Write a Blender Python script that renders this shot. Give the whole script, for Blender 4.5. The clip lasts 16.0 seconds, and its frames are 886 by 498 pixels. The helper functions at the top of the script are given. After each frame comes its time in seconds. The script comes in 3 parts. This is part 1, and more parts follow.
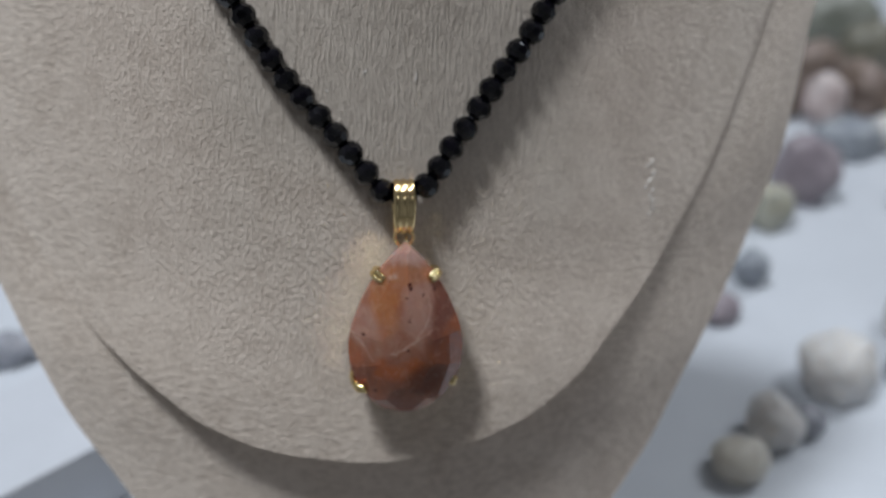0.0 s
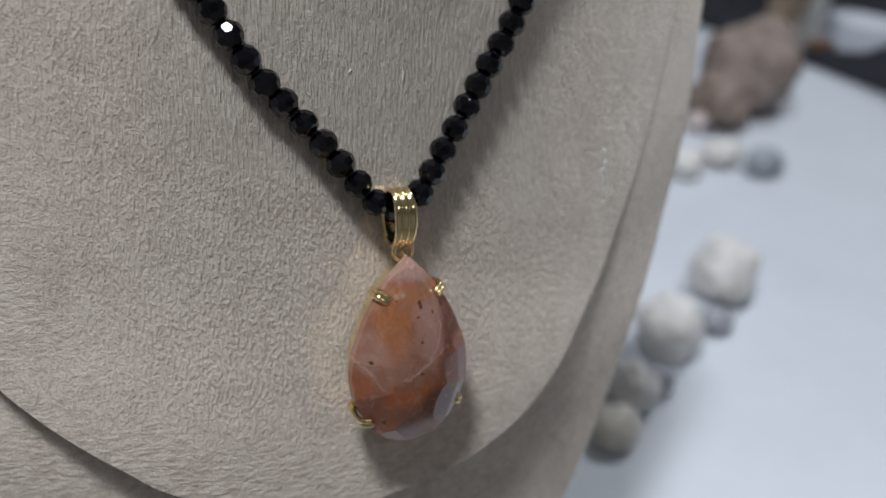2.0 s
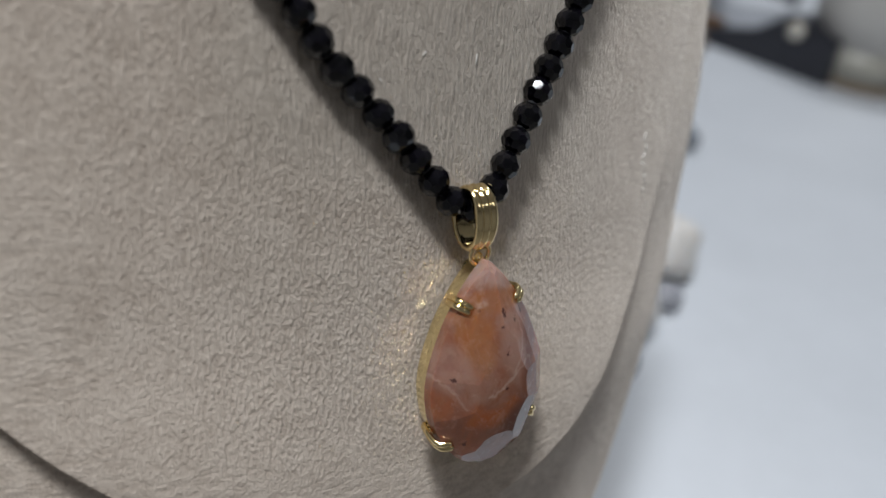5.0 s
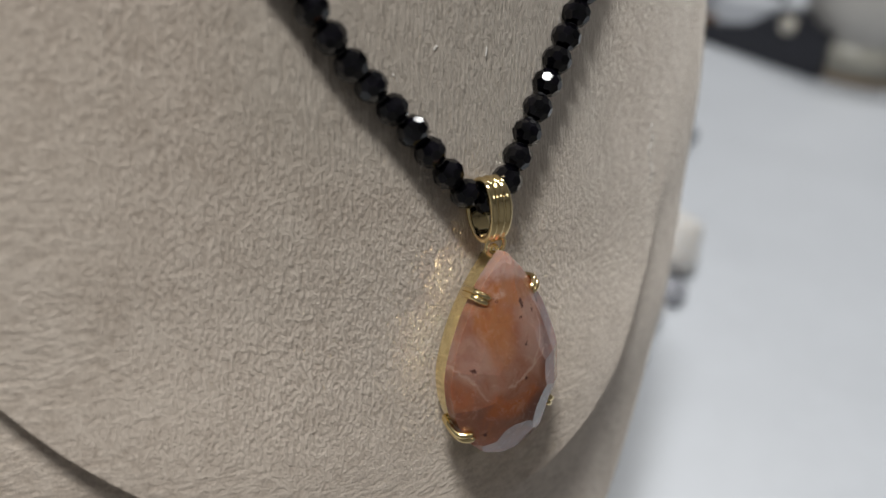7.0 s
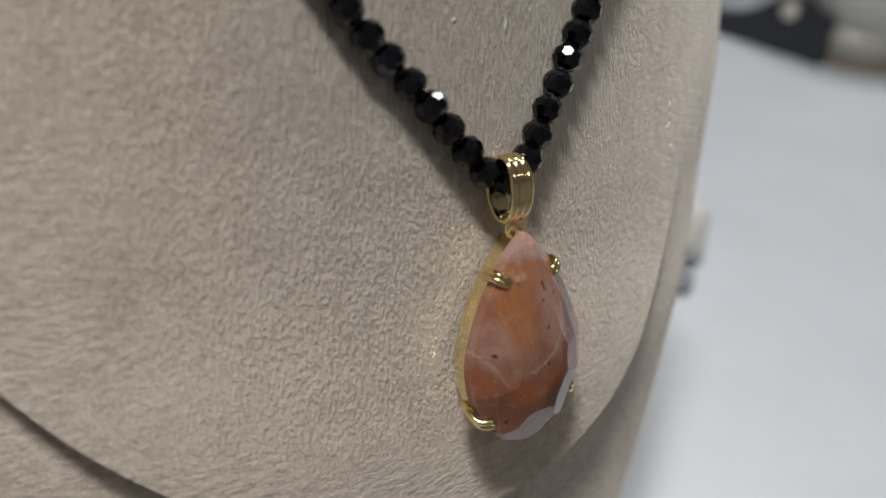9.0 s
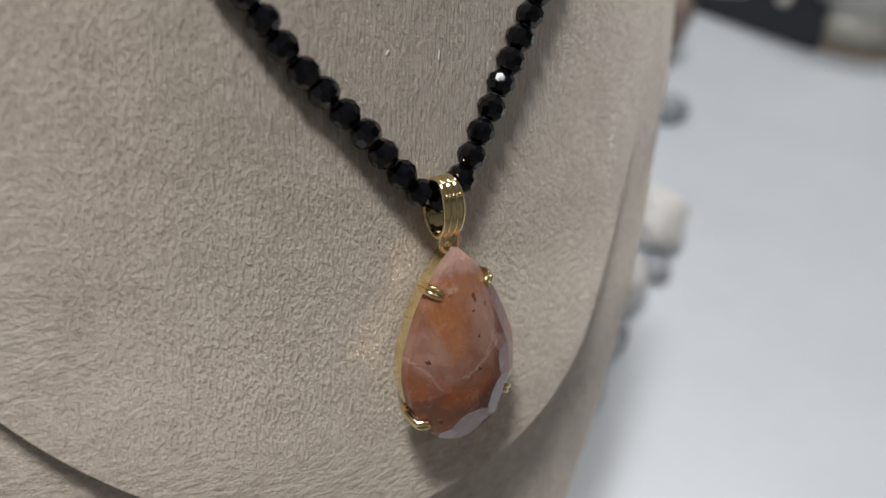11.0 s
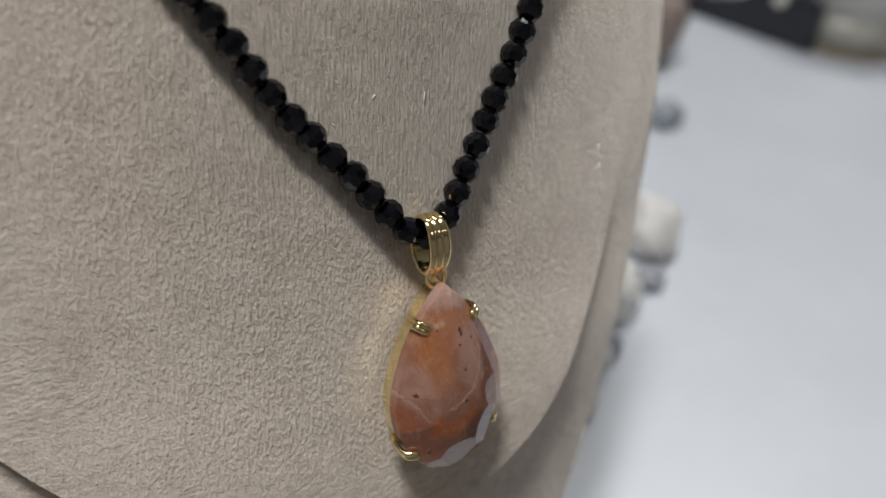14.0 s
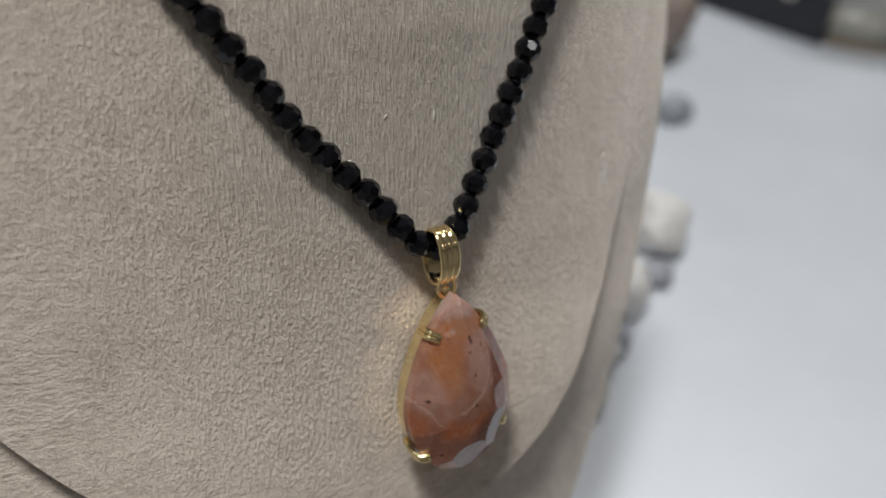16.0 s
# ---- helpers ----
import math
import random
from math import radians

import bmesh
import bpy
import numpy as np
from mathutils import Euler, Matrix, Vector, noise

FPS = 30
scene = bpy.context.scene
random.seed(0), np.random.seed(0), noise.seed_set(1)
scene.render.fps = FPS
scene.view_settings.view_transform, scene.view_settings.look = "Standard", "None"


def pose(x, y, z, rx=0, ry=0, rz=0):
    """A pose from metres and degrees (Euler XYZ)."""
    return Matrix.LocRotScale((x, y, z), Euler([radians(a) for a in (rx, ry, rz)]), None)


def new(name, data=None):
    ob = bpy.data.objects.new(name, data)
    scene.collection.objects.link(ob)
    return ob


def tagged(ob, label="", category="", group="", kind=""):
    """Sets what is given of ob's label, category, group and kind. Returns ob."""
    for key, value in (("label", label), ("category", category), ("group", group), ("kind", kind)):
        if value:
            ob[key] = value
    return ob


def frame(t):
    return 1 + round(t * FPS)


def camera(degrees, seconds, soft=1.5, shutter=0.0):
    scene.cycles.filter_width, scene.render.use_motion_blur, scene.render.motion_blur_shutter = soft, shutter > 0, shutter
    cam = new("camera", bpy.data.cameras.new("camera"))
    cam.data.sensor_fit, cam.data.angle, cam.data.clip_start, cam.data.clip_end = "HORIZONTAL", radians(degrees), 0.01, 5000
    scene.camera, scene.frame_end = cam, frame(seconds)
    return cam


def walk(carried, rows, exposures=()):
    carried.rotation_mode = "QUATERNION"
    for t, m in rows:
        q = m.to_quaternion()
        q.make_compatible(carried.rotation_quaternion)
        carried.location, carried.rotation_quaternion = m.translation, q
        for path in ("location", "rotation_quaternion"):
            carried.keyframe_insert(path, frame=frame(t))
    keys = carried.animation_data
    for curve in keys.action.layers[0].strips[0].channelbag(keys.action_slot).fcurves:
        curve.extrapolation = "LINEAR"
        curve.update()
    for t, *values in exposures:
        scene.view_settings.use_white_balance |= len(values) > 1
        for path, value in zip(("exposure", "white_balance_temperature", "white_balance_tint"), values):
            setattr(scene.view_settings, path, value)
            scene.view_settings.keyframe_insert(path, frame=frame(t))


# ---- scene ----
cam = camera(55.8, 16.0)
cam.data.dof.use_dof, cam.data.dof.focus_distance, cam.data.dof.aperture_fstop = True, 0.128, 10.5
ROWS = [
    (0, 0.00150, 0.00752, 0.20126, 59.721, -2.198, 1.767),
    (0.5, -0.01336, 0.01468, 0.20134, 59.388, -3.447, -2.852),
    (1, -0.03329, 0.02662, 0.19211, 60.275, -4.884, -8.663),
    (1.5, -0.03769, 0.02816, 0.19131, 60.170, -5.703, -13.103),
    (2, -0.04259, 0.02457, 0.19511, 60.541, -6.460, -17.004),
    (2.5, -0.04854, 0.02896, 0.19121, 60.798, -7.327, -19.841),
    (3, -0.05650, 0.04074, 0.18334, 61.312, -8.345, -22.520),
    (3.5, -0.06351, 0.04798, 0.18074, 61.554, -9.155, -24.401),
    (4, -0.06508, 0.04715, 0.18597, 61.470, -9.115, -25.336),
    (4.2, -0.06472, 0.04951, 0.18879, 60.144, -9.289, -25.303),
    (6.3, -0.06867, 0.04563, 0.18515, 60.585, -7.526, -26.164),
    (6.5, -0.06883, 0.04730, 0.18564, 60.665, -7.426, -26.325),
    (7, -0.06891, 0.04769, 0.18600, 60.733, -7.174, -26.522),
    (7.5, -0.06869, 0.04772, 0.18693, 60.731, -7.050, -26.691),
    (8, -0.06648, 0.05154, 0.18272, 60.514, -7.099, -26.766),
    (8.5, -0.06605, 0.05343, 0.18153, 60.359, -6.998, -26.889),
    (9, -0.06992, 0.05153, 0.18228, 60.206, -6.917, -26.874),
    (9.5, -0.06382, 0.05122, 0.18328, 60.016, -6.691, -26.812),
    (9.7, -0.06298, 0.05055, 0.18514, 59.762, -6.696, -26.837),
    (11.8, -0.06721, 0.04023, 0.19451, 58.462, -6.831, -26.188),
    (12, -0.06924, 0.04034, 0.19495, 58.703, -6.908, -26.605),
    (12.5, -0.07074, 0.04049, 0.19740, 58.583, -6.896, -26.576),
    (13, -0.07156, 0.04186, 0.19885, 58.444, -6.912, -26.621),
    (13.5, -0.06534, 0.04320, 0.19819, 58.427, -6.706, -26.628),
    (14, -0.06256, 0.04248, 0.20011, 58.396, -6.494, -26.526),
    (14.5, -0.06838, 0.04396, 0.20240, 58.274, -6.376, -26.500),
    (15, -0.06299, 0.04624, 0.20289, 58.031, -6.235, -26.285),
    (15.5, -0.05628, 0.04472, 0.20555, 57.824, -5.974, -26.215),
    (16, -0.06418, 0.04004, 0.20589, 57.724, -5.684, -26.085),
]
EYE = 0.205
EXPOSURES = [(0.0, -0.11, 6150, 10), (1.2, -0.06, 6150, 10), (2.5, -0.14, 6160, 10), (4.0, -0.18, 6180, 10), (6.5, -0.12, 6740, 10), (9.5, -0.15, 6780, 10), (12.0, -0.10, 6650, 10), (16.0, -0.13, 6650, 10)]
BASE = pose(0, 0, EYE, -30, 0, 0) @ pose(0, 0, 0, 0, -3.5, 0)
walk(cam, [(t, pose(x, y, z, rx, ry, rz)) for t, x, y, z, rx, ry, rz in ROWS], EXPOSURES)

# ---------------------------------------------------------------- light
# let light glint off the gold onto the suede
scene.cycles.caustics_reflective, scene.cycles.blur_glossy, scene.cycles.sample_clamp_indirect = True, 0.0, 60.0
world = bpy.data.worlds.new("room_air")
scene.world = world
world.use_nodes = True
world.node_tree.nodes["Background"].inputs[0].default_value = (0.85, 0.92, 1.0, 1)
world.node_tree.nodes["Background"].inputs[1].default_value = 0.05


def area_lamp(name, m, width, height, watts, colour):
    data = bpy.data.lights.new(name, "AREA")
    data.shape, data.size, data.size_y = "RECTANGLE", width, height
    data.energy, data.color = watts, colour
    ob = new(name, data)
    ob.matrix_world = m
    return ob


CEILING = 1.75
# unseen light panels on the ceiling: x, y, turn, length, width, watts
# first follows the cast shadows; the others are added fill for bust and table
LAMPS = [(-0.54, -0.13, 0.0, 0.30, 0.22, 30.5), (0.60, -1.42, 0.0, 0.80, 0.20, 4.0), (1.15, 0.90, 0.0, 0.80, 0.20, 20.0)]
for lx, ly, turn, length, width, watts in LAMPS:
    area_lamp("unseen_lamp_light", pose(lx, ly, CEILING - 0.062, 0, 0, turn), length, width, watts, (0.96, 0.98, 1.0))


# ---------------------------------------------------------------- materials
class Nodes:
    """A small builder for procedural materials."""

    def __init__(self, name):
        self.mat = bpy.data.materials.new(name)
        self.mat.use_nodes = True
        self.tree = self.mat.node_tree
        self.bsdf = self.tree.nodes["Principled BSDF"]

    def node(self, kind, **inputs):
        n = self.tree.nodes.new(kind)
        for key, value in inputs.items():
            self.set(n, key, value)
        return n

    def set(self, n, key, value):
        socket = n.inputs[int(key[1:])] if key[0] == "i" and key[1:].isdigit() else n.inputs[key.replace("_", " ")]
        if hasattr(value, "is_output"):
            self.tree.links.new(value, socket)
        else:
            socket.default_value = value

    def coords(self):
        return self.node("ShaderNodeTexCoord").outputs["Object"]

    def mapped(self, scale, source=None, offset=(0, 0, 0)):
        return self.node("ShaderNodeMapping", Vector=source or self.coords(), Scale=scale, Location=offset).outputs[0]

    def noise(self, vector, scale=1.0, detail=3.0, rough=0.55, distort=0.0):
        return self.node("ShaderNodeTexNoise", Vector=vector, Scale=scale, Detail=detail, Roughness=rough, Distortion=distort).outputs[0]

    def math(self, op, a, b=0.0, c=0.0):
        n = self.node("ShaderNodeMath", i0=a, i1=b, i2=c)
        n.operation = op
        return n.outputs[0]

    def step(self, value, lo, hi, out_lo=0.0, out_hi=1.0):
        n = self.node("ShaderNodeMapRange", Value=value, From_Min=lo, From_Max=hi, To_Min=out_lo, To_Max=out_hi)
        n.interpolation_type = "SMOOTHSTEP"
        return n.outputs[0]

    def mix(self, fac, a, b):
        n = self.tree.nodes.new("ShaderNodeMix")
        n.data_type = "RGBA"
        for i, value in ((0, fac), (6, a), (7, b)):
            if hasattr(value, "is_output"):
                self.tree.links.new(value, n.inputs[i])
            else:
                n.inputs[i].default_value = value if i == 0 else (*value, 1)
        return n.outputs[2]

    def blend(self, fac, a, b):
        n = self.node("ShaderNodeMix")
        n.data_type = "FLOAT"
        for i, value in ((0, fac), (2, a), (3, b)):
            if hasattr(value, "is_output"):
                self.tree.links.new(value, n.inputs[i])
            else:
                n.inputs[i].default_value = value
        return n.outputs[0]

    def bump(self, height, distance, strength=1.0):
        n = self.node("ShaderNodeBump", Height=height, Distance=distance, Strength=strength)
        self.set(self.bsdf, "Normal", n.outputs[0])

    def finish(self, **inputs):
        for key, value in inputs.items():
            self.set(self.bsdf, key, value)
        return self.mat


def plain(name, colour, rough=0.5, metal=0.0, vary=0.12, grain=60.0, relief=0.0002):
    m = Nodes(name)
    v = m.coords()
    n = m.math("ADD", m.math("MULTIPLY", m.noise(v, grain, 4), 0.6), m.math("MULTIPLY", m.noise(v, grain * 7, 3), 0.4))
    dark, light = [c * (1 - vary) for c in colour], [min(1, c * (1 + vary)) for c in colour]
    m.bump(n, relief, 0.5)
    return m.finish(Base_Color=m.mix(m.step(n, 0.3, 0.7), dark, light), Roughness=m.step(n, 0.2, 0.8, rough * 0.85, min(1, rough * 1.15)), Metallic=metal)


def suede():
    m = Nodes("beige_suede")
    v = m.coords()
    z = m.node("ShaderNodeSeparateXYZ", Vector=v).outputs[2]
    x = m.node("ShaderNodeSeparateXYZ", Vector=v).outputs[0]

    grainy = m.step(m.noise(m.mapped((1750, 1750, 1000), v), 1.0, 3.0, 0.5), 0.2, 0.8)
    creased = m.step(m.noise(m.mapped((470, 470, 950), v), 1.0, 4.0, 0.6), 0.2, 0.8)
    rib = m.step(m.noise(m.mapped((2300, 1400, 330), v), 1.0, 3.0, 0.6), 0.2, 0.8)
    nap = m.noise(m.mapped((3600, 3600, 3600), v), 1.0, 3.0, 0.65)
    fibre_tone = m.noise(m.mapped((3000, 3000, 1900), v), 1.0, 4.0, 0.75, 0.3)
    soft = m.noise(m.mapped((90, 90, 120), v), 1.0, 3.0, 0.5)
    patch = m.noise(m.mapped((30, 30, 30), v), 1.0, 2.0, 0.5)
    blotch = m.noise(m.mapped((170, 170, 170), v), 1.0, 3.0, 0.6)
    edge = m.step(m.math("ADD", m.math("ABSOLUTE", m.math("ADD", x, 0.005)), m.math("MULTIPLY", m.math("ADD", patch, -0.5), 0.06)), 0.03, 0.065)
    low = m.step(m.math("ADD", z, m.math("MULTIPLY", m.math("ADD", patch, -0.5), 0.05)), -0.035, -0.008, 1.0, 0.0)
    wrinkle = m.blend(m.math("MAXIMUM", edge, low), grainy, creased)
    upper = m.step(m.math("ADD", z, m.math("MULTIPLY", m.math("ADD", patch, -0.5), 0.05)), -0.012, 0.022)
    side = m.step(m.math("ABSOLUTE", m.math("ADD", x, 0.001)), 0.020, 0.055, 1.0, 0.3)
    weave = m.blend(m.math("MULTIPLY", upper, side), wrinkle, m.blend(0.2, rib, grainy))
    height = m.math("ADD", m.math("MULTIPLY", weave, m.blend(m.math("MULTIPLY", upper, side), 0.72, 1.15)), m.math("ADD", m.math("MULTIPLY", nap, 0.55), m.math("MULTIPLY", soft, 0.25)))
    m.bump(height, 0.00036, m.step(x, 0.004, 0.034, 1.0, 0.8))
    tone = m.math("ADD", m.math("MULTIPLY", patch, 0.2), m.math("ADD", m.math("MULTIPLY", fibre_tone, 0.45), m.math("ADD", m.math("MULTIPLY", weave, 0.2), m.math("MULTIPLY", blotch, 0.2))))
    colour = m.mix(m.step(tone, 0.36, 0.64), (0.43, 0.353, 0.287), (0.65, 0.563, 0.478))
    colour = m.mix(m.math("MULTIPLY", m.math("MULTIPLY", upper, m.step(side, 0.5, 1.0)), 0.22), colour, (0.40, 0.39, 0.335))
    return m.finish(Base_Color=colour, Roughness=0.92, Sheen_Weight=0.6, Sheen_Roughness=0.45, Sheen_Tint=(1.0, 0.95, 0.88, 1.0), Specular_IOR_Level=0.2)


def gemstone():
    m = Nodes("peach_agate")
    v = m.coords()
    parts = m.node("ShaderNodeSeparateXYZ", Vector=v)
    x, y, z = parts.outputs[0], parts.outputs[1], parts.outputs[2]
    warp = m.noise(m.mapped((140, 140, 140), v), 1.0, 4.0, 0.6, 0.4)
    cloud = m.noise(m.mapped((260, 260, 200), v), 1.0, 5.0, 0.6, 0.8)
    patchy = m.noise(m.mapped((210, 210, 210), v, (3.1, 0.7, 5.2)), 1.0, 4.0, 0.62, 0.5)
    fine = m.noise(m.mapped((900, 900, 900), v), 1.0, 4.0, 0.6)
    ragged = m.noise(m.mapped((2600, 2600, 1800), v), 1.0, 3.0, 0.6)

    def zone(cx, cz, rx, rz, rough, lo=0.2, hi=1.5):
        """A cloudy oval inside the stone, 1 at its heart."""
        dx = m.math("MULTIPLY", m.math("ADD", x, -cx), 1 / rx)
        dz = m.math("MULTIPLY", m.math("ADD", z, -cz), 1 / rz)
        d = m.math("ADD", m.math("MULTIPLY", dx, dx), m.math("MULTIPLY", dz, dz))
        d = m.math("ADD", d, m.math("MULTIPLY", m.math("ADD", patchy, -0.5), rough))
        return m.step(d, lo, hi, 1.0, 0.0)

    def lay(base, fac, amount, colour):
        return m.mix(m.math("MULTIPLY", fac, amount), base, colour)

    def line(ax, az, bx, bz, width, amount):
        """A healed crack from a to b, ragged, 1 along its middle."""
        dx, dz = bx - ax, bz - az
        size = dx * dx + dz * dz
        px, pz = m.math("ADD", wx, -ax), m.math("ADD", wz, -az)
        along = m.math("ADD", m.math("MULTIPLY", px, dx / size), m.math("MULTIPLY", pz, dz / size))
        along = m.math("MINIMUM", m.math("MAXIMUM", along, 0.0), 1.0)
        ex = m.math("SUBTRACT", px, m.math("MULTIPLY", along, dx))
        ez = m.math("SUBTRACT", pz, m.math("MULTIPLY", along, dz))
        gap = m.math("SQRT", m.math("ADD", m.math("MULTIPLY", ex, ex), m.math("MULTIPLY", ez, ez)))
        return m.step(gap, width * 0.15, width, amount * 0.75, 0.0)

    wx = m.math("ADD", x, m.math("MULTIPLY", m.math("ADD", fine, -0.5), 0.0012))
    wz = m.math("ADD", z, m.math("MULTIPLY", m.math("ADD", m.noise(m.mapped((700, 700, 700), v, (5, 1, 2)), 1.0, 4.0, 0.6), -0.5), 0.0020))
    pink, mist, pale = (0.315, 0.163, 0.113), (0.37, 0.222, 0.176), (0.42, 0.28, 0.237)
    orange, rust = (0.35, 0.135, 0.042), (0.13, 0.036, 0.014)
    base = m.mix(m.step(cloud, 0.35, 0.65), pink, (0.27, 0.112, 0.066))
    base = lay(base, zone(0.0065, -0.0120, 0.0040, 0.0090, 2.0), 0.9, (0.145, 0.052, 0.034))
    base = lay(base, zone(0.0015, -0.0085, 0.0028, 0.0062, 1.0), 0.7, mist)
    base = lay(base, zone(-0.0044, -0.0075, 0.0026, 0.0060, 2.8), 0.7, orange)
    base = lay(base, zone(0.0000, -0.0030, 0.0045, 0.0018, 3.0), 0.45, orange)
    base = lay(base, zone(-0.0082, -0.0122, 0.0026, 0.0036, 2.0), 0.65, mist)
    zw = m.math("ADD", z, m.math("MULTIPLY", m.math("ADD", warp, -0.5), 0.008))
    base = m.mix(m.step(zw, -0.0022, 0.0002, 0.0, 0.85), base, pale)
    # below the healed fracture the stone turns rust
    curve = m.math("MULTIPLY", m.math("POWER", m.math("ABSOLUTE", m.math("ADD", x, 0.0030)), 2.0), 62.0)
    off = m.math("ADD", m.math("SUBTRACT", z, curve), m.math("ADD", 0.0178, m.math("MULTIPLY", m.math("ADD", cloud, -0.5), 0.004)))
    below = m.step(m.math("ADD", off, m.math("MULTIPLY", m.math("ADD", patchy, -0.5), 0.004)), -0.0026, 0.0006, 1.0, 0.0)
    base = lay(base, below, 0.68, m.mix(m.step(patchy, 0.4, 0.6), (0.30, 0.090, 0.030), (0.22, 0.078, 0.042)))
    base = lay(base, m.math("MULTIPLY", below, zone(-0.0022, -0.0195, 0.0050, 0.0030, 1.6)), 0.75, (0.37, 0.100, 0.022))
    base = lay(base, m.math("MULTIPLY", below, zone(0.0030, -0.0222, 0.0040, 0.0034, 1.6)), 0.85, rust)
    base = m.mix(m.step(z, -0.0275, -0.0245, 0.6, 0.0), base, (0.30, 0.145, 0.110))
    thread = m.step(m.math("ABSOLUTE", m.math("ADD", warp, -0.47)), 0.0, 0.012, 0.16, 0.0)
    base = m.mix(m.math("MULTIPLY", thread, m.step(fine, 0.4, 0.6)), base, (0.55, 0.37, 0.30))
    base = m.mix(m.step(fine, 0.58, 0.75, 0.0, 0.22), base, (0.52, 0.34, 0.27))
    mottle = m.noise(m.mapped((520, 520, 430), v, (1.7, 4.2, 0.3)), 1.0, 5.0, 0.65, 0.6)
    base = m.mix(m.step(mottle, 0.50, 0.30, 0.0, 0.28), base, (0.17, 0.060, 0.032))
    base = m.mix(m.step(mottle, 0.54, 0.72, 0.0, 0.26), base, (0.52, 0.32, 0.24))
    for ax, az, bx, bz, width, amount in ((-0.0035, -0.0168, -0.0010, -0.0158, 0.00045, 0.75), (-0.0010, -0.0158, 0.0014, -0.0139, 0.0005, 0.85), (0.0014, -0.0139, 0.0039, -0.0129, 0.00035, 0.5),
                                          (0.0014, -0.0136, 0.0032, -0.0108, 0.00035, 0.6), (0.0032, -0.0108, 0.0037, -0.0084, 0.00035, 0.5), (0.0037, -0.0084, 0.0031, -0.0056, 0.0003, 0.4),
                                          (-0.0106, -0.0132, -0.0083, -0.0154, 0.00035, 0.7), (-0.0083, -0.0154, -0.0066, -0.0186, 0.0003, 0.45)):
        base = m.mix(line(ax, az, bx, bz, width, amount), base, (0.47, 0.31, 0.245))
    base = m.mix(m.math("MULTIPLY", line(-0.0035, -0.0036, -0.0026, -0.0030, 0.0009, 0.6), m.step(fine, 0.35, 0.6)), base, (0.60, 0.44, 0.37))
    # dark pin-prick inclusions
    for sx, sz, size in ((0.0000, -0.0044, 0.00040), (0.0001, -0.0049, 0.0003), (0.0044, -0.0055, 0.00036), (0.0024, -0.0063, 0.00022), (-0.0002, -0.0107, 0.00026), (-0.0005, -0.0160, 0.00035), (-0.0037, -0.0039, 0.00022), (-0.0006, -0.0066, 0.0002), (-0.0083, -0.0137, 0.0004), (-0.0062, -0.0246, 0.0003)):
        ex, ez = m.math("ADD", x, -sx), m.math("MULTIPLY", m.math("ADD", z, -sz), 0.7)
        gap = m.math("SQRT", m.math("ADD", m.math("MULTIPLY", ex, ex), m.math("MULTIPLY", ez, ez)))
        gap = m.math("ADD", gap, m.math("MULTIPLY", m.math("ADD", ragged, -0.5), 0.0016))
        base = m.mix(m.step(gap, size * 0.3, size * 1.1, 0.9, 0.0), base, (0.06, 0.022, 0.018))
    return m.finish(Base_Color=base, Roughness=0.03, IOR=1.64, Specular_IOR_Level=0.5, Subsurface_Weight=0.9, Subsurface_Radius=(0.0017, 0.0009, 0.0006), Subsurface_Scale=1.0)


def metal(name, colour, rough, grain=900.0, relief=0.00004):
    m = Nodes(name)
    n = m.noise(m.mapped((grain, grain, grain)), 1.0, 3.0)
    m.bump(n, relief, 0.6)
    return m.finish(Base_Color=m.mix(m.step(n, 0.3, 0.7), [c * 0.93 for c in colour], colour), Metallic=1.0, Roughness=m.step(n, 0.2, 0.8, rough * 0.7, rough * 1.3))


def pebble_skin(name, a, b, c, scale, rough=0.45, clear=0.0, soft=0.0):
    """Mottled stone in three tones."""
    m = Nodes(name)
    v = m.coords()
    n = m.noise(m.mapped((scale,) * 3, v), 1.0, 5.0, 0.6, 0.7)
    k = m.noise(m.mapped((scale * 5,) * 3, v), 1.0, 4.0, 0.6)
    colour = m.mix(m.step(k, 0.52, 0.7), m.mix(m.step(n, 0.38, 0.62), a, b), c)
    m.bump(m.math("ADD", n, m.math("MULTIPLY", k, 0.4)), 0.0007, 0.5)
    return m.finish(Base_Color=colour, Roughness=rough, Transmission_Weight=clear, Subsurface_Weight=soft, Subsurface_Radius=(0.010, 0.009, 0.008), Subsurface_Scale=1.0)


SUEDE = suede()
GEM = gemstone()
GOLD = metal("polished_gold", (0.86, 0.68, 0.36), 0.08)
SATIN_GOLD = metal("satin_gold", (0.95, 0.81, 0.47), 0.17, 2600.0, 0.000006)
jet = Nodes("black_spinel")
JET = jet.finish(Base_Color=jet.mix(jet.step(jet.noise(jet.mapped((700,) * 3)), 0.4, 0.7), (0.001, 0.001, 0.0015), (0.004, 0.0035, 0.006)), Roughness=0.03, IOR=1.45)
CORD = plain("black_cord", (0.01, 0.01, 0.012), 0.8, grain=900)
WHITE_SHEET = plain("white_laminate", (0.51, 0.535, 0.57), 0.38, vary=0.025, grain=14, relief=0.00005)
BOX_WHITE = plain("white_card", (0.48, 0.50, 0.535), 0.5, vary=0.03, grain=60, relief=0.00005)
PAINT = plain("wall_paint", (0.41, 0.41, 0.415), 0.8, vary=0.1, grain=6)
CEIL_PAINT = plain("ceiling_paint", (0.75, 0.75, 0.75), 0.85, vary=0.03, grain=6)
FLOOR_MAT = plain("grey_vinyl", (0.26, 0.25, 0.24), 0.55, vary=0.15, grain=9)
BLACK_PLASTIC = plain("black_plastic", (0.018, 0.019, 0.026), 0.42, vary=0.3, grain=120)
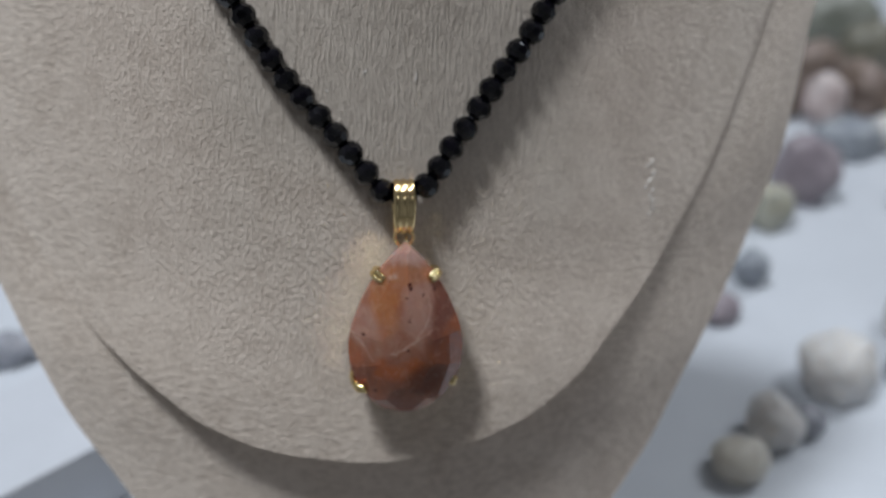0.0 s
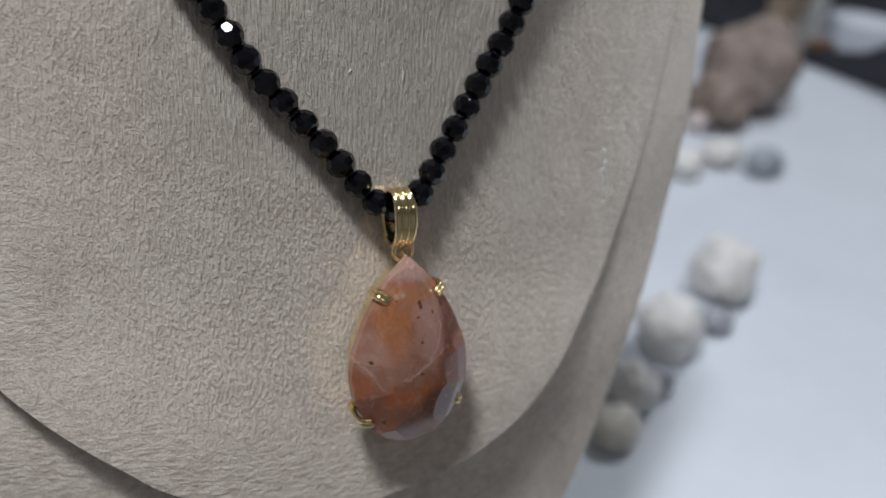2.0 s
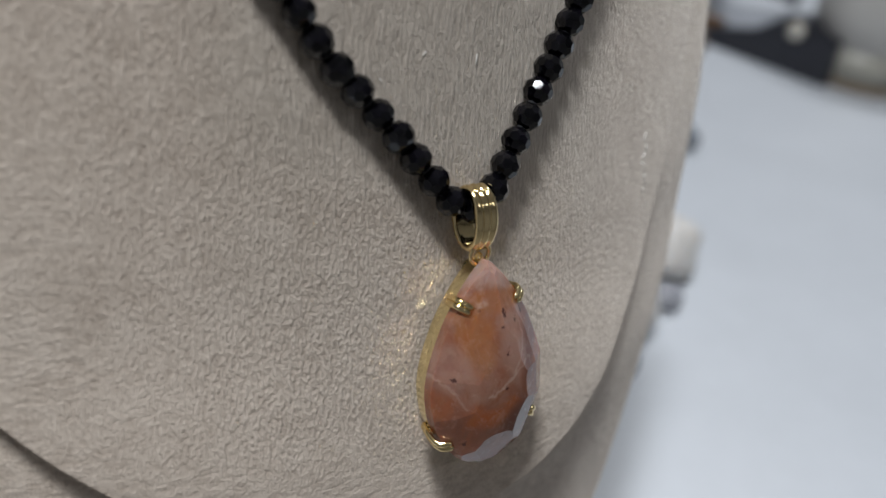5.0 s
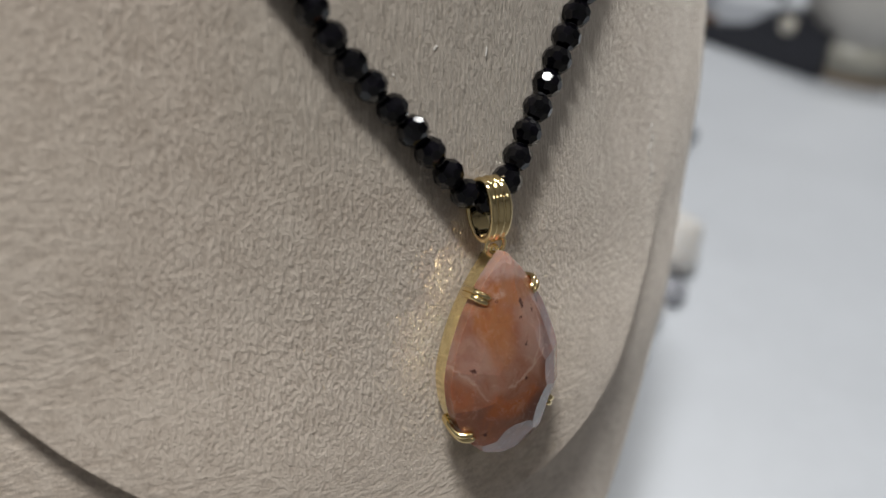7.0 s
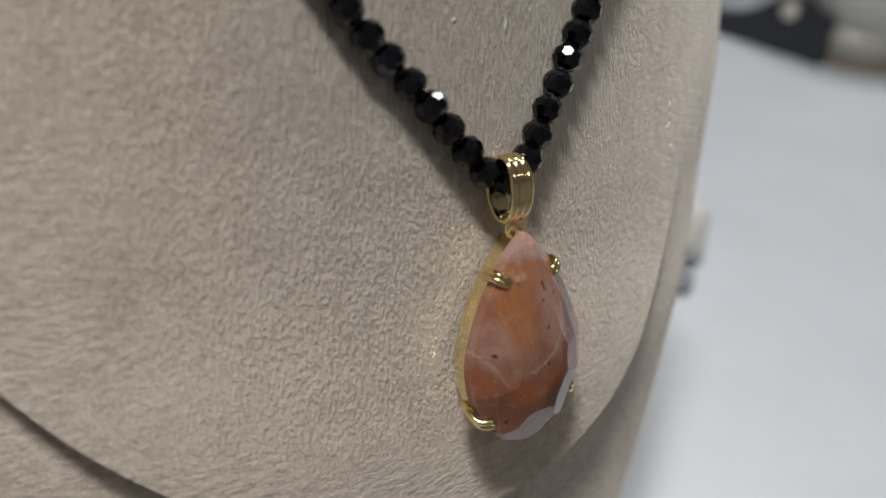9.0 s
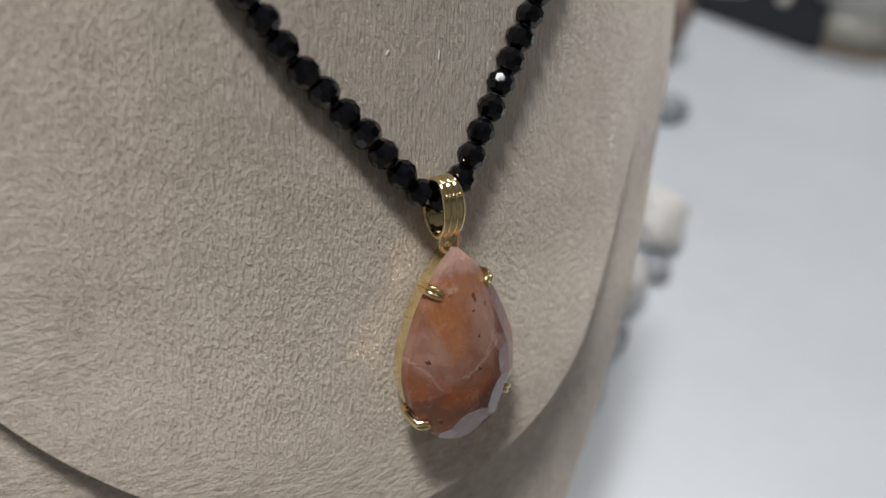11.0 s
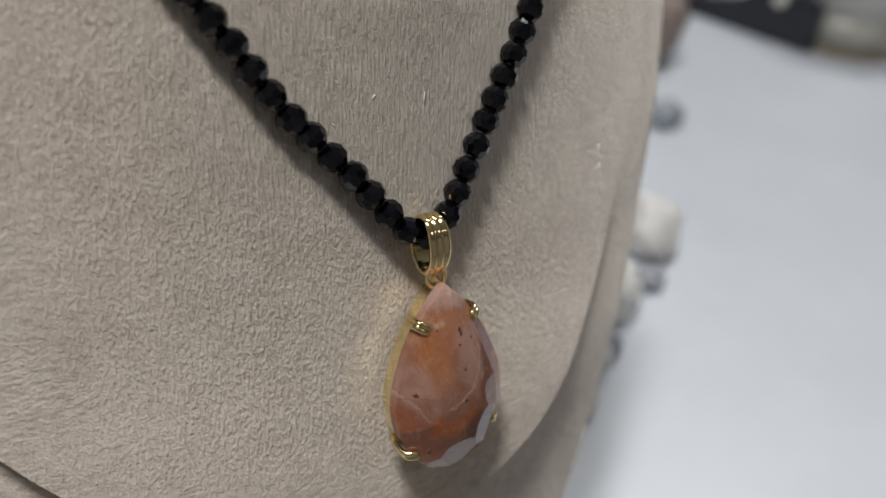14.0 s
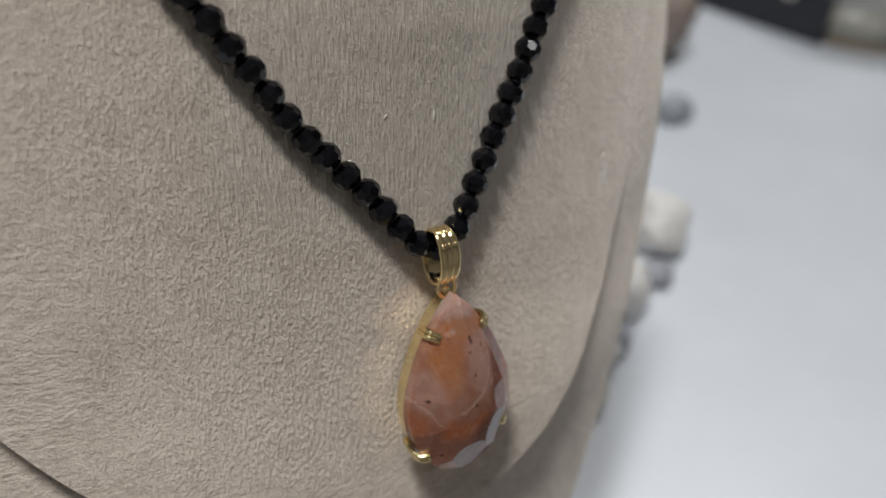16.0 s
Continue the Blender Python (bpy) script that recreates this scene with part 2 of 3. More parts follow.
DARK_WOOD = plain("amber_wood", (0.13, 0.065, 0.025), 0.5, vary=0.35, grain=90)
GREY_POT = plain("grey_ceramic", (0.40, 0.39, 0.37), 0.45, vary=0.1, grain=40)
GREEN_POT = plain("grey_green_glaze", (0.30, 0.29, 0.25), 0.35, vary=0.15, grain=40)
CLAY = plain("brown_clay", (0.24, 0.18, 0.12), 0.6, vary=0.2, grain=70)
LINT = plain("pale_lint", (0.80, 0.77, 0.72), 0.9, grain=900)
MILKY = pebble_skin("milky_quartz", (0.52, 0.505, 0.485), (0.60, 0.595, 0.585), (0.45, 0.42, 0.39), 45, soft=0.9)
FAWN = pebble_skin("fawn_pebble", (0.50, 0.475, 0.41), (0.60, 0.575, 0.52), (0.42, 0.39, 0.335), 60, soft=0.5)
MAUVE = pebble_skin("mauve_pebble", (0.23, 0.195, 0.215), (0.30, 0.26, 0.275), (0.19, 0.16, 0.18), 40)
SLATE = pebble_skin("slate_pebble", (0.22, 0.24, 0.27), (0.33, 0.35, 0.37), (0.14, 0.15, 0.18), 60)
RUSSET = pebble_skin("brown_jasper", (0.15, 0.11, 0.085), (0.27, 0.215, 0.19), (0.09, 0.065, 0.055), 45, 0.7)
ROSE = pebble_skin("rose_stone", (0.44, 0.36, 0.345), (0.60, 0.54, 0.52), (0.30, 0.22, 0.21), 55)
AMBER = pebble_skin("amber_stone", (0.36, 0.25, 0.13), (0.46, 0.35, 0.22), (0.22, 0.14, 0.08), 60)
SAGE = pebble_skin("sage_stone", (0.30, 0.295, 0.24), (0.37, 0.365, 0.315), (0.34, 0.30, 0.19), 50)
OLIVE = pebble_skin("olive_stone", (0.14, 0.135, 0.10), (0.20, 0.19, 0.15), (0.10, 0.09, 0.07), 50)
LICHEN = pebble_skin("grey_green_stone", (0.19, 0.20, 0.165), (0.27, 0.275, 0.24), (0.15, 0.155, 0.13), 40)
INK = pebble_skin("black_stone", (0.02, 0.02, 0.025), (0.06, 0.055, 0.06), (0.2, 0.18, 0.18), 60)
GLASSY = pebble_skin("grey_crystal", (0.45, 0.46, 0.50), (0.66, 0.67, 0.72), (0.25, 0.25, 0.3), 120, 0.15, 0.45)


# ---------------------------------------------------------------- mesh helpers
def mesh_of(name, bm, material, smooth=False, sharp=0.0):
    bmesh.ops.recalc_face_normals(bm, faces=bm.faces)
    if sharp:
        for f in bm.faces:
            f.smooth = True
        for e in bm.edges:
            e.smooth = e.calc_face_angle(0.0) < radians(sharp)
    me = bpy.data.meshes.new(name)
    bm.to_mesh(me)
    bm.free()
    me.materials.append(material)
    if smooth:
        for p in me.polygons:
            p.use_smooth = True
    return me


def part(name, bm, material, parent, label="", smooth=False, sharp=0.0):
    ob = new(name, mesh_of(name, bm, material, smooth, sharp))
    ob.parent = parent
    if label:
        ob["label"] = label
    return ob


def thing(name, m, label, category, group="", kind=""):
    ob = new(name)
    ob.empty_display_size = 0.01
    ob.matrix_world = m
    return tagged(ob, label, category, group, kind)


def solid(name, bm, material, m, label, category, group="", kind="", smooth=False):
    ob = new(name, mesh_of(name, bm, material, smooth))
    ob.matrix_world = m
    return tagged(ob, label, category, group, kind)


def slab(sx, sy, sz, at=(0, 0, 0), bevel=0.0, segments=2):
    bm = bmesh.new()
    bmesh.ops.create_cube(bm, size=1, matrix=Matrix.Translation(at) @ Matrix.Diagonal((sx, sy, sz, 1)))
    if bevel:
        bmesh.ops.bevel(bm, geom=bm.edges[:], offset=bevel, segments=segments, affect="EDGES", profile=0.5)
    return bm


def grid_faces(bm, rows, close=False):
    """Quads between rows of vertices."""
    for a, b in zip(rows, rows[1:]):
        n = len(a)
        for i in range(n if close else n - 1):
            j = (i + 1) % n
            bm.faces.new((a[i], a[j], b[j], b[i]))


def sweep(bm, points, radii, sides=10):
    """A tube with capped, rounded ends along points."""
    points = [Vector(p) for p in points]
    rows, up = [], None
    for i, p in enumerate(points):
        d = (points[min(i + 1, len(points) - 1)] - points[max(i - 1, 0)]).normalized()
        up = up or d.orthogonal().normalized()
        side = d.cross(up).normalized()
        up = side.cross(d).normalized()
        rows.append([bm.verts.new(p + radii[i] * (math.cos(a) * side + math.sin(a) * up)) for a in (2 * math.pi * k / sides for k in range(sides))])
    grid_faces(bm, rows, close=True)
    bm.faces.new(rows[0][::-1]), bm.faces.new(rows[-1])


def lathe(profile, sides=48):
    bm = bmesh.new()
    rows = [[bm.verts.new((r * math.cos(a), r * math.sin(a), z)) for a in (2 * math.pi * k / sides for k in range(sides))] for r, z in profile]
    grid_faces(bm, rows, close=True)
    bm.faces.new(rows[0][::-1]), bm.faces.new(rows[-1])
    return bm


def cut_solid(size, planes):
    """What is left of a cube when all that lies outside the planes (normal, distance) is cut away."""
    bm = bmesh.new()
    bmesh.ops.create_cube(bm, size=size)
    for n, d in planes:
        n = Vector(n).normalized()
        got = bmesh.ops.bisect_plane(bm, geom=bm.verts[:] + bm.edges[:] + bm.faces[:], dist=1e-7, plane_co=n * d, plane_no=n, clear_outer=True)
        rim = [e for e in got["geom_cut"] if isinstance(e, bmesh.types.BMEdge)]
        if len(rim) > 2:
            bmesh.ops.edgeloop_fill(bm, edges=rim)
    return bm


def curve_through(xs, ys):
    """A smooth function through knots."""
    xs, ys = np.array(xs, float), np.array(ys, float)
    m = np.gradient(ys, xs)

    def f(x):
        x = min(max(x, xs[0]), xs[-1])
        i = min(int(np.searchsorted(xs, x, "right")) - 1, len(xs) - 2)
        h = xs[i + 1] - xs[i]
        s = (x - xs[i]) / h
        return float((2 * s**3 - 3 * s**2 + 1) * ys[i] + (s**3 - 2 * s**2 + s) * h * m[i] + (3 * s**2 - 2 * s**3) * ys[i + 1] + (s**3 - s**2) * h * m[i + 1])

    return f


# ---------------------------------------------------------------- room
def wall(name, sx, sy, sz, at, material, label):
    return solid(name, slab(sx, sy, sz), material, pose(*at), label, name.split("_")[0], kind="structure")


FLOOR_Z = -0.74
ROOM_H = CEILING - FLOOR_Z
wall("floor", 5.0, 5.0, 0.1, (0.3, 0, FLOOR_Z - 0.05), FLOOR_MAT, "grey vinyl floor of the workroom")
wall("ceiling", 5.0, 5.0, 0.1, (0.3, 0, CEILING + 0.05), CEIL_PAINT, "white painted ceiling with lamps")
wall("wall_north", 5.0, 0.1, ROOM_H, (0.3, 2.55, FLOOR_Z + ROOM_H / 2), PAINT, "light grey painted wall")
wall("wall_south", 5.0, 0.1, ROOM_H, (0.3, -2.55, FLOOR_Z + ROOM_H / 2), PAINT, "light grey painted wall")
wall("wall_west", 0.1, 5.0, ROOM_H, (-2.25, 0, FLOOR_Z + ROOM_H / 2), PAINT, "light grey painted wall")
wall("wall_east", 0.1, 5.0, ROOM_H, (2.85, 0, FLOOR_Z + ROOM_H / 2), PAINT, "light grey painted wall")

# housings for the unseen panels, two of which are only added fill
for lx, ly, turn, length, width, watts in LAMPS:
    lamp = thing("unseen_ceiling_light", pose(lx, ly, CEILING, 0, 0, turn), "unseen flat white light panel on the ceiling", "ceiling light", "ceiling lights")
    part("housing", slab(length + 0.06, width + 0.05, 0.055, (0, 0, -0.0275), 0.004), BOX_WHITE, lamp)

table = thing("table", pose(0.345, 0.6075, 0), "large white laminate table carrying stones and boxes", "table")
part("tabletop", slab(1.41, 1.045, 0.03, (0, 0, -0.015), 0.003), WHITE_SHEET, table)
for sx in (-0.64, 0.64):
    for sy in (-0.46, 0.46):
        part("leg", slab(0.05, 0.05, 0.71, (sx, sy, -0.385), 0.003), BOX_WHITE, table)

# ---------------------------------------------------------------- the bust
BUST = BASE @ pose(-0.0065, 0.1642, 0, 0, 0, 7.3) @ pose(0, 0, 0, 13.5, 0, 0)
MID = -0.005


def ease(a, b, v):
    s = min(1.0, max(0.0, (v - a) / (b - a)))
    return s * s * (3 - 2 * s)


def chest(x, z=0.0):
    """How far the front of the bust falls back at x; it bends forward into the neck and swells a little below."""
    neck = 1.6 * max(0.0, z - 0.055) ** 2 + 0.0007 * min(1.6, max(0.0, (z - 0.008) / 0.023)) ** 2 * math.exp(-((x / 0.021) ** 2))
    bend = 4.02 if x < MID else 3.47
    return bend * (x - MID - 0.0005) ** 2 - neck - 0.0020 * ease(-0.002, -0.030, z) * ease(0.004, 0.030, abs(x - MID) - 0.4 * min(0.0, z + 0.022))


bust = thing("necklace_bust", BUST, "beige suede covered necklace bust leaning back on the table", "display bust")
panel_half = curve_through([-0.0434, -0.0430, -0.0422, -0.0405, -0.036, -0.030, -0.020, -0.010, 0, 0.010, 0.020, 0.030, 0.040, 0.060, 0.075, 0.090, 0.105, 0.118, 0.132],
                           [0.0010, 0.0050, 0.0100, 0.0190, 0.0325, 0.0415, 0.0535, 0.062, 0.0685, 0.0730, 0.0765, 0.0795, 0.083, 0.086, 0.078, 0.060, 0.043, 0.029, 0.010])
panel_right = curve_through([-0.0434, -0.0430, -0.0422, -0.0405, -0.036, -0.030, -0.020, -0.010, 0, 0.010, 0.020, 0.030, 0.040, 0.060, 0.075, 0.090, 0.105, 0.118, 0.132],
                            [0.0010, 0.0038, 0.0075, 0.0148, 0.0278, 0.0375, 0.0472, 0.0558, 0.0623, 0.0685, 0.0734, 0.0774, 0.0815, 0.086, 0.078, 0.060, 0.043, 0.029, 0.010])
body_half = curve_through([-0.128, -0.115, -0.095, -0.075, -0.057, -0.039, -0.030, -0.020, -0.010, 0, 0.010, 0.020, 0.040, 0.060, 0.075, 0.090, 0.105, 0.120, 0.136],
                          [0.043, 0.036, 0.035, 0.042, 0.0535, 0.066, 0.0705, 0.0755, 0.0803, 0.085, 0.0885, 0.0915, 0.097, 0.100, 0.091, 0.072, 0.052, 0.037, 0.014])

body_right = curve_through([-0.128, -0.115, -0.095, -0.075, -0.060, -0.050, -0.040, -0.030, -0.020, -0.010, 0, 0.010, 0.020, 0.030, 0.040, 0.060, 0.075, 0.090, 0.105, 0.120, 0.136],
                           [0.043, 0.036, 0.036, 0.046, 0.0575, 0.0640, 0.0682, 0.0728, 0.0780, 0.0829, 0.0873, 0.0914, 0.0940, 0.0958, 0.0972, 0.100, 0.091, 0.072, 0.052, 0.037, 0.014])

bm = bmesh.new()
rows = []
for i in range(150):
    z = -0.0434 + 0.1754 * (i / 149) ** 1.7
    xs = [MID + (panel_half(z) if s < 0 else panel_right(z)) * s for s in np.sin(np.linspace(-1, 1, 81) * math.pi / 2)]
    rows.append([bm.verts.new((x, chest(x, z), z)) for x in xs])
grid_faces(bm, rows)
panel = part("front_panel", bm, SUEDE, bust, "raised beige suede bib with a soft rounded edge", smooth=True)
if panel.data.polygons[4000].normal.y > 0:
    panel.data.flip_normals()
mod = panel.modifiers.new("thickness", "SOLIDIFY")
mod.thickness, mod.offset = 0.0090, -1.0
mod = panel.modifiers.new("edge", "BEVEL")
mod.width, mod.segments, mod.limit_method, mod.angle_limit = 0.0009, 3, "ANGLE", radians(50)

# how far the outer rim stands behind the curve of the chest, from the base up to the shoulders
RIM_Z = [-0.128, -0.06, -0.05, -0.04, -0.03, -0.02, -0.01, 0, 0.01, 0.02, 0.03, 0.04, 0.136]
rim_right = curve_through(RIM_Z, [0.0095, 0.0090, 0.0080, 0.0065, 0.0050, 0.0035, 0.0021, 0.0012, 0.0002, -0.0008, -0.0012, -0.0014, -0.0014])
rim_left = curve_through(RIM_Z, [0.0095, 0.0090, 0.0080, 0.0067, 0.0058, 0.0049, 0.0038, 0.0028, 0.0018, 0.0010, 0.0004, 0.0, 0.0])
bm = bmesh.new()
front, back = [], []
for i in range(110):
    zn = -0.128 + 0.264 * i / 109
    low = min(1, max(0, (-0.08 - zn) / 0.048))
    f_row, b_row = [], []
    for s in np.sin(np.linspace(-1, 1, 61) * math.pi / 2):
        half = body_half(zn) if s < 0 else body_right(zn)
        x = MID + half * s
        inner = 0.0 if zn < -0.0434 else (panel_half(zn) if s < 0 else panel_right(zn))
        edge = ease(0.0, 1.0, (abs(x - MID) - 0.97 * inner) / (half - 0.97 * inner))
        rim = rim_left(zn) if s < 0 else rim_right(zn)
        if zn < -0.018:
            edge = max(edge, ease(-0.018, -0.062, zn) * 0.8)
        step = 0.0058 - 0.0020 * ease(-0.02, 0.03, zn) if s < 0 else 0.0040 - 0.0034 * ease(-0.03, 0.006, zn)
        depth = step + (rim - step) * edge
        for row, y in ((f_row, chest(x, zn) + depth), (b_row, 0.052 + 0.035 * low)):
            ground = (-0.12256 + 0.011 * x + 0.287 * y) / 0.958
            row.append(bm.verts.new((x, y, zn + low * (ground + 0.128))))
    front.append(f_row), back.append(b_row)
grid_faces(bm, front), grid_faces(bm, back)
grid_faces(bm, [[r[0] for r in front], [r[0] for r in back]])
grid_faces(bm, [[r[-1] for r in front], [r[-1] for r in back]])
grid_faces(bm, [front[0], back[0]]), grid_faces(bm, [front[-1], back[-1]])
body = part("body", bm, SUEDE, bust, "wider beige suede backing of the bust", smooth=True)
mod = body.modifiers.new("edge", "BEVEL")
mod.width, mod.segments, mod.limit_method, mod.angle_limit = 0.0022, 4, "ANGLE", radians(35)

# ---------------------------------------------------------------- the bead necklace
necklace = thing("bead_necklace", BUST, "necklace of small faceted black beads round the bust", "necklace")
BEAD = 0.00232


def facets(turn):
    out = []
    for tilt, count, shift in ((0, 10, 0), (33, 10, 0.5), (62, 7, 0.2)):
        for sign in ((1, -1) if tilt else (1,)):
            for k in range(count):
                a = 2 * math.pi * (k + shift + turn) / count
                c = math.cos(radians(tilt))
                out.append(((c * math.cos(a), c * math.sin(a), sign * math.sin(radians(tilt))), BEAD * (0.95 if tilt else 0.96)))
    return out + [((0, 0, 1), BEAD * 0.93), ((0, 0, -1), BEAD * 0.93)]


bead_meshes = [mesh_of("bead", cut_solid(0.006, facets(turn)), JET) for turn in (0.0, 0.3, 0.62)]
rng = random.Random(7)


def strand_side(side):
    """The way of one half of the strand over the chest and round the neck."""
    if side < 0:
        pts = [(-0.0006, -0.0029, 0.0100), (-0.0045, -0.0029, 0.0115), (-0.0131, -0.0020, 0.0217), (-0.0218, -0.0008, 0.0316), (-0.0287, 0.0000, 0.0419)]
    else:
        pts = [(-0.0006, -0.0029, 0.0100), (0.0038, -0.0027, 0.0128), (0.0083, -0.0021, 0.0198), (0.0131, -0.0012, 0.0264), (0.0178, -0.0006, 0.0333), (0.0229, 0.0006, 0.0405)]
    pts = [Vector(p) for p in pts]
    x, z = pts[-1].x, pts[-1].z
    for k in range(1, 5):
        x += side * (0.0082 - 0.0004 * k)
        z += 0.0125
        pts.append(Vector((x, chest(x, z) - 0.0021, z)))
    hx = x
    for k in range(1, 6):
        hx = MID + side * (abs(x - MID) + 0.0045 * math.sin(k * 0.6))
        z += 0.0075
        pts.append(Vector((hx, chest(hx, z) - 0.002 + 0.0022 * k * k, z)))
    return pts


for side in (-1, 1):
    pts = strand_side(side)
    fine = []
    for i in range(len(pts) - 1):
        p0, p1, p2, p3 = pts[max(i - 1, 0)], pts[i], pts[i + 1], pts[min(i + 2, len(pts) - 1)]
        for k in range(40):
            s = k / 40
            fine.append(0.5 * (2 * p1 + (p2 - p0) * s + (2 * p0 - 5 * p1 + 4 * p2 - p3) * s * s + (3 * p1 - p0 - 3 * p2 + p3) * s**3))
    gone, want, n = 0.0, 0.0 if side < 0 else 0.0043, 0
    for a, b in zip(fine, fine[1:]):
        gone += (b - a).length
        if gone >= want:
            ob = new("bead", rng.choice(bead_meshes))
            d = (b - a).normalized()
            q = d.to_track_quat("Z", "Y").to_matrix().to_4x4()
            jig = Vector((rng.uniform(-1, 1), rng.uniform(-1, 1), rng.uniform(-1, 1))) * 0.00010
            ob.parent = necklace
            ob.matrix_basis = Matrix.Translation(b + jig) @ q @ pose(0, 0, 0, rng.uniform(-7, 7), rng.uniform(-7, 7), rng.uniform(0, 360)) @ Matrix.Scale(rng.uniform(0.975, 1.02), 4)
            want += 0.0043 if (n == 0 and side < 0) else (0.00422 if side < 0 else 0.00418)
            n += 1
    bm = bmesh.new()
    sweep(bm, fine[::6], [0.0008] * len(fine[::6]), 8)
    part("cord", bm, CORD, necklace)

# ---------------------------------------------------------------- the pendant
pendant = thing("gold_pendant", BUST, "gold pendant with a faceted pear shaped peach agate", "pendant")
PX = -0.0005
GIRDLE = -0.0062
# half of the stone's outline, from the tip down to the toe
side_x = curve_through(range(11), [0, 0.0022, 0.0045, 0.0073, 0.0095, 0.0104, 0.0104, 0.0096, 0.0073, 0.0040, 0.0])
side_z = curve_through(range(11), [0.0026, 0.0006, -0.0021, -0.0064, -0.0115, -0.0152, -0.0183, -0.0220, -0.0260, -0.0288, -0.0296])


def pear(count, grow=0.0):
    """Outline of the stone: (x, z) and outward normal, anticlockwise from the tip."""
    raw = [Vector((-side_x(k / 20), side_z(k / 20))) for k in range(200)]
    raw += [Vector((side_x(10 - k / 20), side_z(10 - k / 20))) for k in range(200)]
    length = [0.0]
    for a, b in zip(raw, raw[1:] + raw[:1]):
        length.append(length[-1] + (b - a).length)
    ring = raw + raw[:1]
    out = []
    for k in range(count):
        w = length[-1] * k / count
        i = max(j for j in range(400) if length[j] <= w)
        s = (w - length[i]) / max(1e-9, length[i + 1] - length[i])
        out.append(ring[i].lerp(ring[i + 1], s))
    made = []
    for k, p in enumerate(out):
        d = out[(k + 1) % count] - out[k - 1]
        n = Vector((-d.y, d.x)).normalized() * -1
        if n.dot(p - Vector((0, -0.014))) < 0:
            n = -n
        made.append((p + n * grow + Vector((PX, 0)), n))
    return made


HEART = Vector((PX, -0.0150))
dome = []
for p, n in pear(96):
    for r in np.linspace(0, 1, 24):
        q = HEART + (p - HEART) * r
        dome.append(Vector((q.x, GIRDLE - 0.0008 - 0.0043 * (1 - r**2.2), q.y)))


def touching(n):
    n = Vector(n).normalized()
    return n, max(n.dot(p) for p in dome)


planes = [((0, 1, 0), GIRDLE + 0.0012)]
for p, n in pear(44):
    planes.append(touching((n.x, 0, n.y)))
for tilt, count, first, cut in ((52, 13, 0.5, 0.0001), (39, 11, 0.0, 0.00025), (27, 9, 0.5, 0.0002)):
    ring = pear(count * 20)
    for k in range(count):
        p, n = ring[int((k + first) * 20) % len(ring)]
        a = radians(tilt)
        n, d = touching((n.x * math.sin(a), -math.cos(a), n.y * math.sin(a)))
        planes.append((n, d - cut))
# the broad, gently domed top
for tilt, count in ((17, 20), (12, 16), (7, 11), (3, 7)):
    for p, n in pear(count):
        a = radians(tilt)
        planes.append(touching((n.x * math.sin(a), -math.cos(a), n.y * math.sin(a))))
part("gemstone", cut_solid(0.08, planes), GEM, pendant, "pear shaped peach and orange agate with facets", sharp=9.0)

# the gold wall round the stone
bm = bmesh.new()
ring = []
for y, grow in ((GIRDLE + 0.0007, -0.0012), (GIRDLE + 0.0006, -0.00035), (GIRDLE + 0.0011, -0.0001), (GIRDLE + 0.0013, -0.0001), (-0.0018, -0.00075), (-0.0016, -0.0008), (-0.0011, -0.0011), (-0.0011, -0.0020), (GIRDLE + 0.0014, -0.0014)):
    ring.append([bm.verts.new((p.x, y, p.y)) for p, n in pear(120, grow)])
grid_faces(bm, ring + ring[:1], close=True)
part("setting_wall", bm, SATIN_GOLD, pendant, "satin gold wall round the stone", smooth=True)


def prong(x, z, along, grip=1.0):
    """A split claw from the wall over the edge of the stone."""
    out = min(pear(200), key=lambda pn: (pn[0] - Vector((x, z))).length)
    p, n = out
    t = Vector((-n.y, n.x))
    bm = bmesh.new()
    for sgn in (-1, 1):
        path = []
        for reach, y in ((-0.0002, -0.0032), (0.0003, -0.0037), (0.0006, -0.0048), (0.00075, -0.0062), (0.00050, -0.0070), (-0.0001, -0.00745), (-0.0009, -0.00775), (-0.0014, -0.0078)):
            if grip < 0.5:
                y = max(y, -0.0066)
            q = p + n * reach * (grip if reach < 0 else min(1.0, 0.3 + grip)) + t * (sgn * 0.00042) + t * along * max(0.0, (-0.0040 - y)) * 0.4
            path.append((q.x, y, q.y))
        sweep(bm, path, [0.00042, 0.0005, 0.0005, 0.0005, 0.0005, 0.00052, 0.0005, 0.00028], 10)
    part("prong", bm, GOLD, pendant, "polished gold claw", smooth=True)


for x, z, along, grip in ((-0.0062, -0.0030, 0.0, 1.25), (0.0050, -0.0030, 0.0, 1.0), (-0.0100, -0.0228, 1.5, 0.8), (0.0094, -0.0243, 0.0, 0.40)):
    prong(x, z, along, grip)

# ribbed bail
bm = bmesh.new()
BX, BY, BZ = -0.0008, -0.00355, 0.0086
sections = []
for k in range(64):
    a = 2 * math.pi * k / 64
    ny, nz = math.cos(a), math.sin(a)
    taper = 1 - 0.10 * max(0, -nz)
    row = []
    for i in range(33):
        s = -1 + 2 * i / 32
        ridge = 0.00040 * abs(math.cos(1.5 * math.pi * s)) ** 0.6 if abs(s) < 0.995 else 0.0
        edge = 0.00012 * (1 - s * s)
        row.append(bm.verts.new((BX + 0.00198 * taper * s, BY + ny * (0.00305 + ridge + edge), BZ + nz * (0.00455 + ridge + edge))))
    for i in range(9):
        s = 1 - 2 * i / 8
        row.append(bm.verts.new((BX + 0.00190 * taper * s, BY + ny * 0.00262, BZ + nz * 0.00412)))
    sections.append(row)
